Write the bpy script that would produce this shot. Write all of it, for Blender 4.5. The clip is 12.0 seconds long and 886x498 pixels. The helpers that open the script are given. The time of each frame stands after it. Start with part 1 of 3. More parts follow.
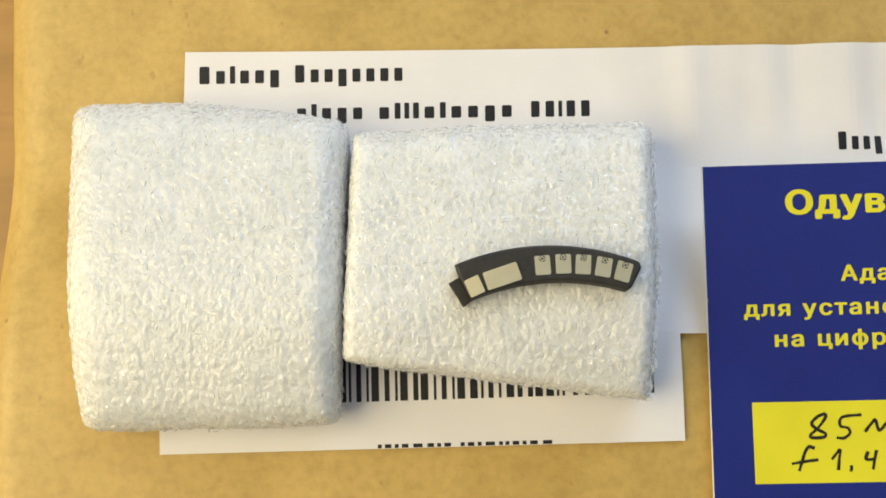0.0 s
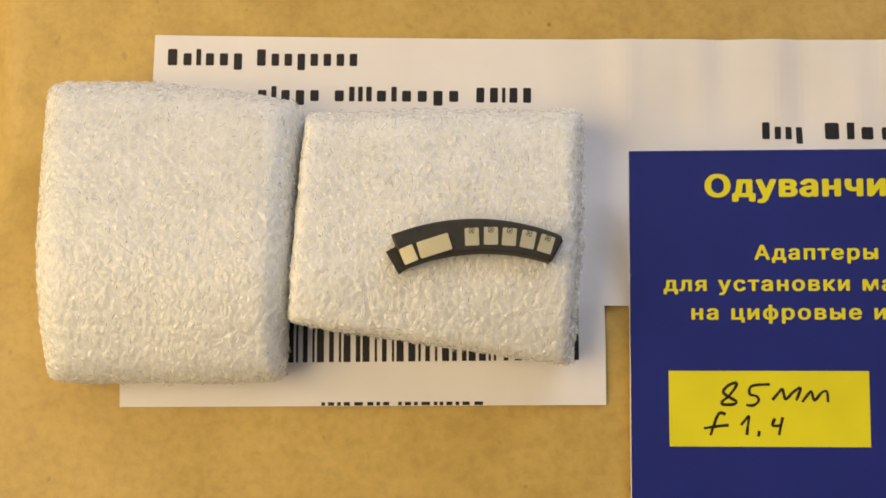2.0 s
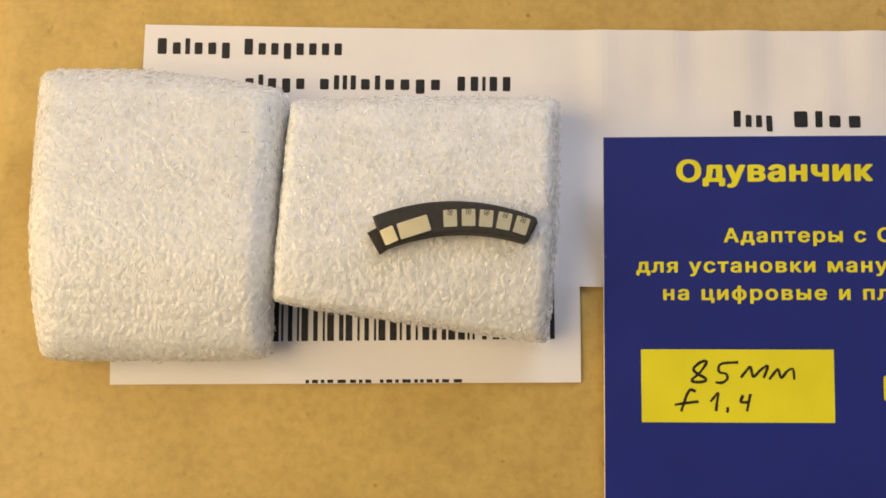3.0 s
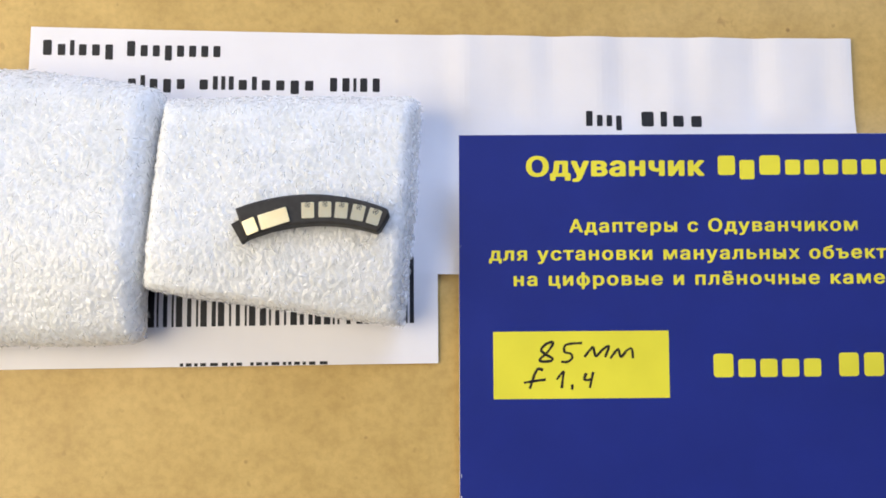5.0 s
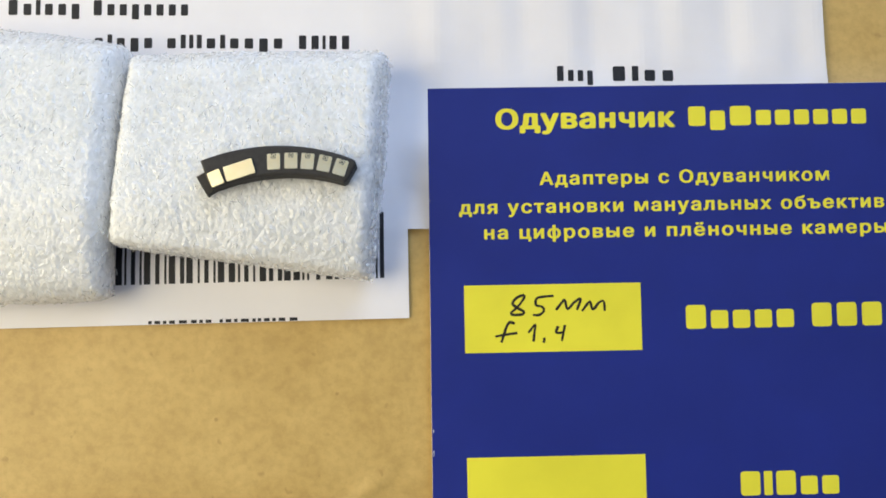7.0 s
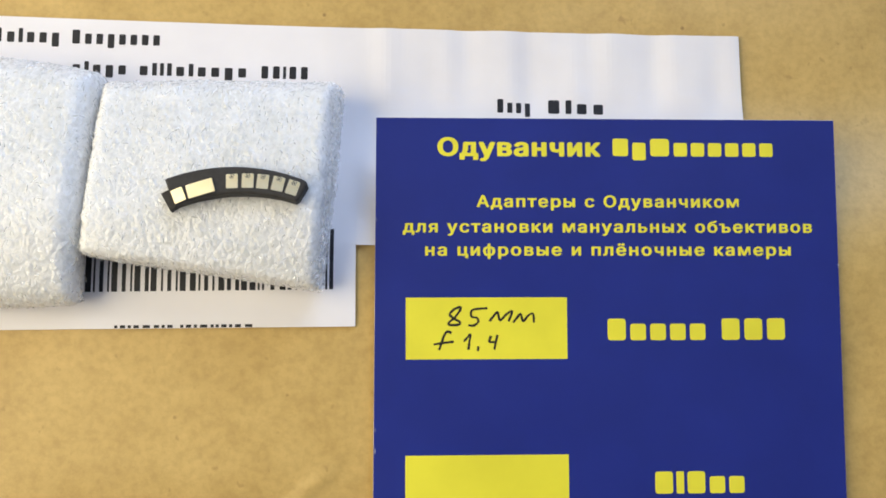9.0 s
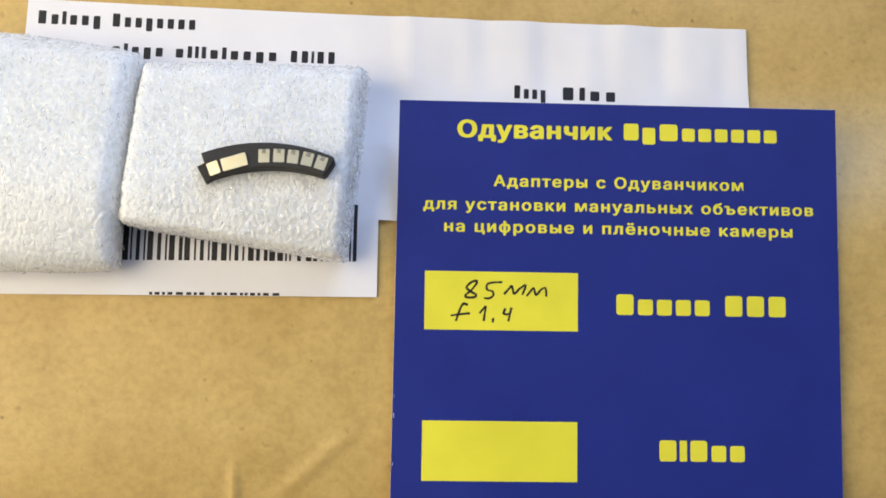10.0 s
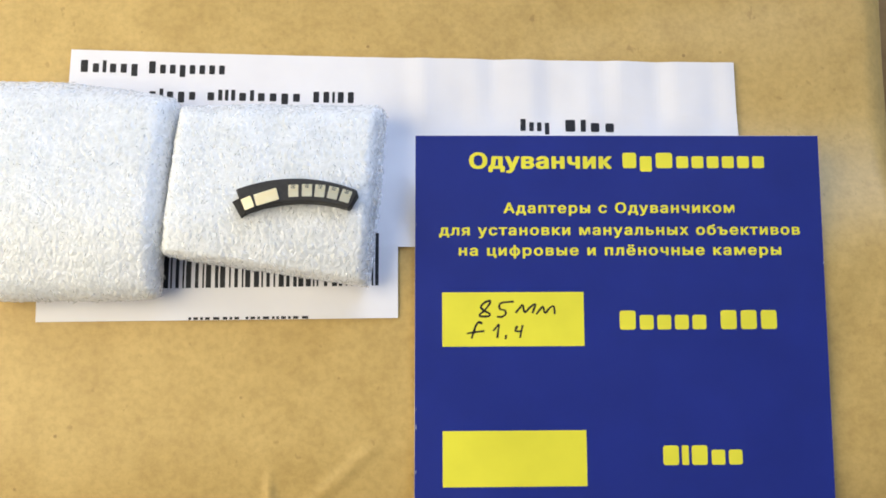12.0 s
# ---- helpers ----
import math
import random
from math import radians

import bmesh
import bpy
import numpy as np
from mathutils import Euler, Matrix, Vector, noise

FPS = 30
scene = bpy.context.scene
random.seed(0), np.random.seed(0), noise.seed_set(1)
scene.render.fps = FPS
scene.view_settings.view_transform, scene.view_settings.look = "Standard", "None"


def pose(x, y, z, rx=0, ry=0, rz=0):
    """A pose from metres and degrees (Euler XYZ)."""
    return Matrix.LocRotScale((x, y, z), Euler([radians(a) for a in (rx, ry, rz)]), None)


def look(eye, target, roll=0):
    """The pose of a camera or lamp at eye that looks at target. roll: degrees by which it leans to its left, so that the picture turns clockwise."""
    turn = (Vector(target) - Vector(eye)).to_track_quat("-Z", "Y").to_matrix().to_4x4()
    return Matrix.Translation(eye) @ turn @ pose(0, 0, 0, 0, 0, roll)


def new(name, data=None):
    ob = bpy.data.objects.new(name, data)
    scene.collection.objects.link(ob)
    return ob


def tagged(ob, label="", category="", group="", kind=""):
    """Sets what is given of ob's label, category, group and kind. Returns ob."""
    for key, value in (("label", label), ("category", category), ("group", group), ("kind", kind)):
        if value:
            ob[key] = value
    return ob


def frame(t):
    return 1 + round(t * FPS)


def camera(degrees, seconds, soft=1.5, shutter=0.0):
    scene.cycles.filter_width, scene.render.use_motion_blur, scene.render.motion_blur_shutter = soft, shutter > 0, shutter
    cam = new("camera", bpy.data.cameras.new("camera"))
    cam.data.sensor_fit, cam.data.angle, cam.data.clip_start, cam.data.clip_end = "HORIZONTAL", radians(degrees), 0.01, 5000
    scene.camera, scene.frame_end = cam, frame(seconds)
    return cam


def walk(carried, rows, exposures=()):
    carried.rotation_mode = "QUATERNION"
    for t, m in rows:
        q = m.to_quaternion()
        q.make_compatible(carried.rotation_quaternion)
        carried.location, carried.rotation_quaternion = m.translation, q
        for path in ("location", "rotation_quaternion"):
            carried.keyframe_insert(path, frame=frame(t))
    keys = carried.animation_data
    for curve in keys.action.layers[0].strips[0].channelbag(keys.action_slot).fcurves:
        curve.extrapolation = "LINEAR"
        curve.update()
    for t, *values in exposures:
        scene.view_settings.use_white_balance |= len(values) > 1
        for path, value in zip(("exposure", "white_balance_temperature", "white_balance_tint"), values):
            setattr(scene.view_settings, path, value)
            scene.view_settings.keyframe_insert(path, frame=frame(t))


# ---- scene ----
from mathutils.geometry import tessellate_polygon

# lengths on the desk are in millimetres, times MM
MM = 0.001
cam = camera(57.0, 12.0, 1.7)
PATH = [
    (0.0, -28.64, -14.10, 100.32, 2.792, 1.864, -1.479),
    (0.5, -21.54, -18.78, 100.43, 2.553, 1.584, -1.538),
    (1.0, -24.31, -15.96, 100.90, 2.545, 2.099, -1.246),
    (1.5, -21.78, -19.72, 102.52, 2.417, 1.764, -0.417),
    (2.0, -20.52, -17.81, 107.46, 2.716, 2.033, -0.152),
    (2.5, -19.23, -19.84, 109.42, 2.819, 1.838, -0.086),
    (4.5, -9.90, -20.55, 117.17, 1.800, 0.608, -0.079),
    (5.0, -3.95, -22.00, 118.55, 2.639, -0.741, -0.408),
    (5.5, -3.48, -25.83, 115.15, 3.511, -0.718, -0.804),
    (6.0, -6.81, -25.65, 116.31, 3.088, -0.784, -0.608),
    (6.5, -1.19, -25.19, 117.79, 3.176, -0.332, -0.781),
    (7.0, -0.32, -28.56, 117.50, 2.618, -1.012, -1.064),
    (9.0, 5.61, -29.99, 128.77, 4.044, -2.214, -0.133),
    (9.5, 9.41, -30.72, 133.39, 4.161, -2.009, 0.347),
    (10.0, 3.72, -35.16, 135.26, 4.316, -1.738, 0.888),
    (10.5, 2.97, -34.01, 142.01, 5.165, -1.536, 0.646),
    (11.0, 1.95, -33.48, 143.37, 5.219, -1.308, 0.109),
    (11.5, 0.61, -33.89, 143.05, 5.417, -1.202, -0.176),
    (12.0, 1.53, -34.96, 146.58, 5.567, -1.309, -0.290),
]
EXPOSURES = [
    (0.0, 0.08, 7200, -3),
    (0.5, -0.5, 8400, 4),
    (1.0, -0.33, 8700, 6),
    (1.5, -0.37, 8700, 6),
    (2.0, -0.22, 8800, 6),
    (2.5, -0.17, 8900, 7),
    (4.5, -0.18, 6000, 8),
    (5.0, 0.23, 6000, 8),
    (5.5, 0.40, 5900, 6),
    (6.0, 0.15, 5900, 5),
    (6.5, 0.2, 6400, 4),
    (7.0, 0.13, 6100, 2),
    (9.0, 0.2, 6200, 4),
    (9.5, 0.22, 6250, 5),
    (10.0, 0.19, 6100, 5),
    (10.5, 0.26, 6050, 5),
    (12.0, 0.28, 6000, 4),
]
walk(cam, [(t, pose(x * MM, y * MM, z * MM, rx, ry, rz)) for t, x, y, z, rx, ry, rz in PATH], EXPOSURES)

# ---- world and lights ----
world = bpy.data.worlds.new("sky")
scene.world = world
world.use_nodes = True
wn = world.node_tree
sky = wn.nodes.new("ShaderNodeTexSky")
sky.sky_type, sky.sun_disc = "NISHITA", False
sky.sun_elevation, sky.sun_rotation = radians(14), radians(-90)
wn.nodes["Background"].inputs["Strength"].default_value = 0.1
wn.links.new(sky.outputs["Color"], wn.nodes["Background"].inputs["Color"])


def area_light(name, m, w, h, watts, colour):
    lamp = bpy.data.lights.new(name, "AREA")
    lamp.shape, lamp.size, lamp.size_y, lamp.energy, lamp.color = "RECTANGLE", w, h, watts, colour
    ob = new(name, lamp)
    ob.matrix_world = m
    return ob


# low warm daylight through the window beside the desk
area_light("window_light_warm", look((-0.36, -0.02, 0.31), (0, 0.0, 0.0)), 0.4, 0.42, 2.22, (1.0, 0.81, 0.52))
# added cool fill lamp with no known source, to tint the shaded sides bluish
area_light("cool_fill_lamp", look((0.9, 1.9, 0.95), (0, 0, 0.1)), 1.5, 1.3, 32.5, (0.62, 0.72, 1.0))


# ---- materials ----
def material(name, base, rough=0.5, metal=0.0, spec=0.5):
    m = bpy.data.materials.new(name)
    m.use_nodes = True
    nt = m.node_tree
    b = nt.nodes["Principled BSDF"]
    b.inputs["Base Color"].default_value = (*base, 1)
    b.inputs["Roughness"].default_value = rough
    b.inputs["Metallic"].default_value = metal
    b.inputs["Specular IOR Level"].default_value = spec
    return m, nt, b


def node(nt, kind, **sets):
    n = nt.nodes.new(kind)
    for key, value in sets.items():
        n.inputs[key.replace("_", " ")].default_value = value
    return n


def coords(nt):
    return nt.nodes.new("ShaderNodeTexCoord").outputs["Object"]


def noise_of(nt, vec, scale, detail=3.0, rough=0.55, stretch=None):
    n = node(nt, "ShaderNodeTexNoise", Scale=scale, Detail=detail, Roughness=rough)
    if stretch:
        mp = nt.nodes.new("ShaderNodeMapping")
        mp.inputs["Scale"].default_value = stretch
        nt.links.new(vec, mp.inputs["Vector"])
        vec = mp.outputs["Vector"]
    nt.links.new(vec, n.inputs["Vector"])
    return n.outputs["Fac"]


def ramp(nt, fac, *stops):
    r = nt.nodes.new("ShaderNodeValToRGB")
    while len(r.color_ramp.elements) < len(stops):
        r.color_ramp.elements.new(0.5)
    for e, (at, col) in zip(r.color_ramp.elements, stops):
        e.position, e.color = at, (*col, 1)
    nt.links.new(fac, r.inputs["Fac"])
    return r.outputs["Color"]


def mix(nt, a, b, fac, how="MULTIPLY"):
    m = nt.nodes.new("ShaderNodeMix")
    m.data_type, m.blend_type = "RGBA", how
    m.inputs[0].default_value = fac
    nt.links.new(a, m.inputs[6])
    nt.links.new(b, m.inputs[7])
    return m.outputs[2]


def bump(nt, bsdf, height, strength, distance):
    b = node(nt, "ShaderNodeBump", Strength=strength, Distance=distance)
    nt.links.new(height, b.inputs["Height"])
    nt.links.new(b.outputs["Normal"], bsdf.inputs["Normal"])
    return b


def make_kraft():
    m, nt, b = material("kraft_paper", (0.6, 0.4, 0.13), 0.45, 0, 0.5)
    v = coords(nt)
    broad = ramp(nt, noise_of(nt, v, 60, 5, 0.6, (1.4, 1, 1)), (0.32, (0.56, 0.375, 0.115)), (0.68, (0.64, 0.44, 0.145)))
    cloud = ramp(nt, noise_of(nt, v, 260, 4, 0.6), (0.35, (0.9, 0.89, 0.86)), (0.6, (1, 1, 1)))
    fibre = ramp(nt, noise_of(nt, v, 800, 4, 0.65), (0.33, (0.86, 0.84, 0.8)), (0.6, (1, 1, 1)))
    fleck = ramp(nt, noise_of(nt, v, 420, 2, 0.5, (1.2, 0.8, 1)), (0.24, (0.5, 0.44, 0.36)), (0.3, (1, 1, 1)))
    vor = node(nt, "ShaderNodeTexVoronoi", Scale=150.0)
    nt.links.new(v, vor.inputs["Vector"])
    speck = ramp(nt, vor.outputs["Distance"], (0.03, (0.3, 0.22, 0.14)), (0.065, (1, 1, 1)))
    some = ramp(nt, vor.outputs["Color"], (0.5, (1, 1, 1)), (0.55, (0, 0, 0)))
    mask = nt.nodes.new("ShaderNodeMix")
    mask.data_type, mask.blend_type = "RGBA", "ADD"
    mask.inputs[0].default_value = 1.0
    nt.links.new(speck, mask.inputs[6])
    nt.links.new(some, mask.inputs[7])
    mask.clamp_result = True
    col = mix(nt, mix(nt, mix(nt, mix(nt, broad, cloud, 0.9), fibre, 0.9), fleck, 0.4), mask.outputs[2], 0.65)
    nt.links.new(col, b.inputs["Base Color"])
    bump(nt, b, noise_of(nt, v, 450, 5, 0.6), 0.3, 0.0001)
    return m


def make_paper():
    m, nt, b = material("white_paper", (0.82, 0.82, 0.83), 0.6, 0, 0.3)
    v = coords(nt)
    col = ramp(nt, noise_of(nt, v, 60, 4), (0.3, (0.80, 0.775, 0.80)), (0.7, (0.86, 0.835, 0.855)))
    nt.links.new(col, b.inputs["Base Color"])
    bump(nt, b, noise_of(nt, v, 900, 3), 0.1, 0.00005)
    return m


def make_ink(name, base, rough=0.55):
    m, nt, b = material(name, base, rough, 0, 0.3)
    dark, light = tuple(c * 0.8 for c in base), tuple(min(1, c * 1.15) for c in base)
    nt.links.new(ramp(nt, noise_of(nt, coords(nt), 1500, 3), (0.3, dark), (0.7, light)), b.inputs["Base Color"])
    return m


def make_card(name, base, rough):
    m, nt, b = material(name, base, rough, 0, 0.38)
    v = coords(nt)
    dark, light = tuple(c * 0.92 for c in base), tuple(min(1, c * 1.06) for c in base)
    nt.links.new(ramp(nt, noise_of(nt, v, 70, 5), (0.3, dark), (0.7, light)), b.inputs["Base Color"])
    nt.links.new(ramp(nt, noise_of(nt, v, 30, 3), (0.3, (rough - 0.05,) * 3), (0.7, (rough + 0.06,) * 3)), b.inputs["Roughness"])
    bump(nt, b, noise_of(nt, v, 700, 3), 0.06, 0.00005)
    return m


def cells_of(nt, vec, scale, stretch):
    """Cell walls of a foam: the distance to the nearest wall, in cells stretched along y and wavy."""
    warp = node(nt, "ShaderNodeTexNoise", Scale=scale * 0.8, Detail=2.0)
    nt.links.new(vec, warp.inputs["Vector"])
    shift = nt.nodes.new("ShaderNodeVectorMath")
    shift.operation = "MULTIPLY_ADD"
    shift.inputs[1].default_value = (0.7 / scale,) * 3
    nt.links.new(warp.outputs["Color"], shift.inputs[0])
    nt.links.new(vec, shift.inputs[2])
    mp = nt.nodes.new("ShaderNodeMapping")
    mp.inputs["Scale"].default_value = stretch
    nt.links.new(shift.outputs["Vector"], mp.inputs["Vector"])
    vor = node(nt, "ShaderNodeTexVoronoi", Scale=scale)
    vor.feature = "DISTANCE_TO_EDGE"
    nt.links.new(mp.outputs["Vector"], vor.inputs["Vector"])
    return vor.outputs["Distance"]


def make_foam():
    m, nt, b = material("white_foam", (0.86, 0.86, 0.86), 0.35, 0, 0.5)
    v = coords(nt)
    b.subsurface_method = "RANDOM_WALK"
    b.inputs["Subsurface Weight"].default_value = 1.0
    b.inputs["Subsurface Radius"].default_value = (1.0, 1.0, 1.0)
    b.inputs["Subsurface Scale"].default_value = 0.0034
    walls = cells_of(nt, v, 850, (1.0, 0.7, 0.8))
    fine = cells_of(nt, v, 1700, (1.0, 0.75, 0.8))
    blotch = ramp(nt, noise_of(nt, v, 260, 3, 0.55), (0.35, (0.77, 0.775, 0.775)), (0.65, (0.84, 0.84, 0.845)))
    thin = ramp(nt, walls, (0.0, (1, 1, 1)), (0.4, (0.86, 0.865, 0.86)))
    nt.links.new(mix(nt, blotch, thin, 0.8), b.inputs["Base Color"])
    nt.links.new(ramp(nt, noise_of(nt, v, 1100, 3), (0.35, (0.12,) * 3), (0.65, (0.5,) * 3)), b.inputs["Roughness"])
    high = nt.nodes.new("ShaderNodeMath")
    high.operation = "MULTIPLY_ADD"
    high.inputs[1].default_value = 0.5
    nt.links.new(fine, high.inputs[0])
    nt.links.new(walls, high.inputs[2])
    rough = nt.nodes.new("ShaderNodeMath")
    rough.operation = "MULTIPLY_ADD"
    rough.inputs[1].default_value = 0.5
    nt.links.new(noise_of(nt, v, 1000, 2, 0.5, (1.0, 0.6, 0.8)), rough.inputs[0])
    nt.links.new(high.outputs[0], rough.inputs[2])
    relief = bump(nt, b, rough.outputs[0], 0.66, 0.0006)
    b.inputs["Coat Weight"].default_value = 0.6
    b.inputs["Coat Roughness"].default_value = 0.22
    nt.links.new(relief.outputs["Normal"], b.inputs["Coat Normal"])
    return m


def make_film():
    m, nt, b = material("foam_film", (0.93, 0.93, 0.93), 0.18, 0, 0.6)
    v = coords(nt)
    nt.links.new(ramp(nt, noise_of(nt, v, 800, 2), (0.35, (0.07,) * 3), (0.65, (0.3,) * 3)), b.inputs["Roughness"])
    trans = node(nt, "ShaderNodeBsdfTranslucent", Color=(0.95, 0.95, 0.95, 1))
    both = node(nt, "ShaderNodeMixShader", Fac=0.35)
    clear = nt.nodes.new("ShaderNodeBsdfTransparent")
    thin = node(nt, "ShaderNodeMixShader", Fac=0.38)
    nt.links.new(b.outputs["BSDF"], both.inputs[1])
    nt.links.new(trans.outputs["BSDF"], both.inputs[2])
    nt.links.new(clear.outputs["BSDF"], thin.inputs[1])
    nt.links.new(both.outputs["Shader"], thin.inputs[2])
    nt.links.new(thin.outputs["Shader"], nt.nodes["Material Output"].inputs["Surface"])
    return m


def make_plastic():
    m, nt, b = material("black_board", (0.022, 0.02, 0.019), 0.62)
    v = coords(nt)
    nt.links.new(ramp(nt, noise_of(nt, v, 900, 3), (0.3, (0.016, 0.014, 0.013)), (0.7, (0.03, 0.027, 0.025))), b.inputs["Base Color"])
    bump(nt, b, noise_of(nt, v, 2500, 3), 0.2, 0.00004)
    return m


def make_gold():
    m, nt, b = material("plated_contact", (0.85, 0.74, 0.5), 0.33, 0.9)
    v = coords(nt)
    nt.links.new(ramp(nt, noise_of(nt, v, 500, 3), (0.3, (0.92, 0.8, 0.5)), (0.7, (0.95, 0.86, 0.6))), b.inputs["Base Color"])
    bump(nt, b, noise_of(nt, v, 700, 3), 0.15, 0.00005)
    return m


def make_wood():
    m, nt, b = material("brown_wood", (0.25, 0.14, 0.06), 0.45)
    v = coords(nt)
    col = ramp(nt, noise_of(nt, v, 18, 6, 0.6, (1, 9, 1)), (0.3, (0.3, 0.16, 0.04)), (0.7, (0.46, 0.265, 0.075)))
    nt.links.new(col, b.inputs["Base Color"])
    bump(nt, b, noise_of(nt, v, 60, 4, 0.6, (1, 9, 1)), 0.2, 0.0003)
    return m


def make_plaster(name, base):
    m, nt, b = material(name, base, 0.85)
    v = coords(nt)
    dark = tuple(c * 0.94 for c in base)
    nt.links.new(ramp(nt, noise_of(nt, v, 3, 5), (0.3, dark), (0.7, base)), b.inputs["Base Color"])
    bump(nt, b, noise_of(nt, v, 120, 3), 0.15, 0.002)
    return m


FILM = make_film()
KRAFT, PAPER, FOAM, BOARD, GOLD, WOOD = make_kraft(), make_paper(), make_foam(), make_plastic(), make_gold(), make_wood()
INK = make_ink("black_print", (0.018, 0.018, 0.022))
PEN = make_ink("black_pen", (0.03, 0.026, 0.02), 0.4)
BLUE = make_card("blue_print", (0.0165, 0.027, 0.215), 0.33)
YELLOW = make_card("yellow_print", (0.81, 0.735, 0.045), 0.4)
CARD_EDGE = make_card("card_core", (0.75, 0.75, 0.74), 0.7)
WALL, CEILING, FLOOR = make_plaster("wall_paint", (0.72, 0.72, 0.72)), make_plaster("ceiling_paint", (0.8, 0.8, 0.8)), make_plaster("floor_lino", (0.3, 0.24, 0.18))


# ---- mesh helpers ----
def mesh_object(name, verts, faces, mat, parent=None, label="", smooth=False):
    me = bpy.data.meshes.new(name)
    me.from_pydata([tuple(v) for v in verts], [], [tuple(f) for f in faces])
    for mt in mat if isinstance(mat, (list, tuple)) else [mat]:
        me.materials.append(mt)
    if smooth:
        me.polygons.foreach_set("use_smooth", [True] * len(me.polygons))
    me.update()
    ob = new(name, me)
    ob.parent = parent
    if label:
        ob["label"] = label
    return ob


def part(name, bm, mat, parent, label=""):
    me = bpy.data.meshes.new(name)
    bm.to_mesh(me)
    bm.free()
    me.materials.append(mat)
    ob = new(name, me)
    ob.parent = parent
    if label:
        ob["label"] = label
    return ob


def box(bm, lo, hi, bevel=0.0):
    c, s = (Vector(lo) + Vector(hi)) / 2, Vector(hi) - Vector(lo)
    made = bmesh.ops.create_cube(bm, size=1.0, matrix=Matrix.Translation(c) @ Matrix.Diagonal((*s, 1)))
    if bevel:
        edges = {e for v in made["verts"] for e in v.link_edges}
        bmesh.ops.bevel(bm, geom=list(edges), offset=bevel, segments=2, affect="EDGES", profile=0.5)
    return bm


def box_shell(nx, ny, nz):
    """A closed unit box [-1, 1]^3 as welded grids: points and quads."""
    index, pts, faces = {}, [], []

    def at(i, j, k):
        key = (i, j, k)
        if key not in index:
            index[key] = len(pts)
            pts.append((2 * i / nx - 1, 2 * j / ny - 1, 2 * k / nz - 1))
        return index[key]

    for i in range(nx):
        for j in range(ny):
            faces.append((at(i, j, nz), at(i + 1, j, nz), at(i + 1, j + 1, nz), at(i, j + 1, nz)))
            faces.append((at(i, j, 0), at(i, j + 1, 0), at(i + 1, j + 1, 0), at(i + 1, j, 0)))
    for i in range(nx):
        for k in range(nz):
            faces.append((at(i, 0, k), at(i + 1, 0, k), at(i + 1, 0, k + 1), at(i, 0, k + 1)))
            faces.append((at(i, ny, k), at(i, ny, k + 1), at(i + 1, ny, k + 1), at(i + 1, ny, k)))
    for j in range(ny):
        for k in range(nz):
            faces.append((at(0, j, k), at(0, j, k + 1), at(0, j + 1, k + 1), at(0, j + 1, k)))
            faces.append((at(nx, j, k), at(nx, j + 1, k), at(nx, j + 1, k + 1), at(nx, j, k + 1)))
    return np.array(pts), faces


def rounded(pts, half, lo, hi):
    """The unit box's points on a box of those half sizes, its edges rounded by the radii lo (at -x, -y, -z) and hi; its corners stay nearly square in plan."""
    half, lo, hi = np.array(half), np.array(lo), np.array(hi)
    p = pts * half
    inner = np.clip(p, -(half - lo), half - hi)
    radii = np.where(p < 0, lo, hi)
    off = (p - inner) / radii
    flat = (np.abs(off[:, 0]) ** 5 + np.abs(off[:, 1]) ** 5) ** 0.2
    most = np.maximum(np.abs(off[:, 0]), np.abs(off[:, 1]))
    size = np.hypot(flat, off[:, 2])
    peak = np.maximum(most, np.abs(off[:, 2]))
    unit = off * (peak / np.maximum(size, 1e-9))[:, None]
    return inner + radii * unit, unit


def bilinear(u, v, bl, br, tl, tr):
    u, v = np.asarray(u)[..., None], np.asarray(v)[..., None]
    return (1 - u) * (1 - v) * np.array(bl) + u * (1 - v) * np.array(br) + (1 - u) * v * np.array(tl) + u * v * np.array(tr)


# ---- room ----
X0, X1, Y0, Y1, Z0, Z1, TH = -0.41, 2.5, -2.0, 2.0, -0.762, 1.85, 0.12


def wall(name, boxes, mat, label):
    bm = bmesh.new()
    for lo, hi in boxes:
        box(bm, lo, hi)
    ob = part(name, bm, mat, None)
    return tagged(ob, label, "wall" if "wall" in name else name, kind="structure")


wall("floor", [((X0, Y0, Z0 - TH), (X1, Y1, Z0))], FLOOR, "plain brown floor of the room")
wall("ceiling", [((X0, Y0, Z1), (X1, Y1, Z1 + TH))], CEILING, "plain white ceiling of the room")
W1 = (-0.26, 0.22, 0.06, 0.6)
wall("wall_west", [((X0 - TH, Y0 - TH, Z0 - TH), (X0, W1[0], Z1 + TH)), ((X0 - TH, W1[1], Z0 - TH), (X0, Y1 + TH, Z1 + TH)),
                   ((X0 - TH, W1[0], Z0 - TH), (X0, W1[1], W1[2])), ((X0 - TH, W1[0], W1[3]), (X0, W1[1], Z1 + TH))], WALL, "plain white wall with a window opening")
# invented opening behind the added cool fill lamp
W2 = (0.1, 1.7, 0.25, 1.65)
wall("wall_north", [((X0, Y1, Z0 - TH), (W2[0], Y1 + TH, Z1 + TH)), ((W2[1], Y1, Z0 - TH), (X1, Y1 + TH, Z1 + TH)),
                    ((W2[0], Y1, Z0 - TH), (W2[1], Y1 + TH, W2[2])), ((W2[0], Y1, W2[3]), (W2[1], Y1 + TH, Z1 + TH))], WALL, "plain white wall with a wide opening made up for the fill lamp")
wall("wall_east", [((X1, Y0 - TH, Z0 - TH), (X1 + TH, Y1 + TH, Z1 + TH))], WALL, "plain white wall of the room")
wall("wall_south", [((X0, Y0 - TH, Z0 - TH), (X1, Y0, Z1 + TH))], WALL, "plain white wall of the room")

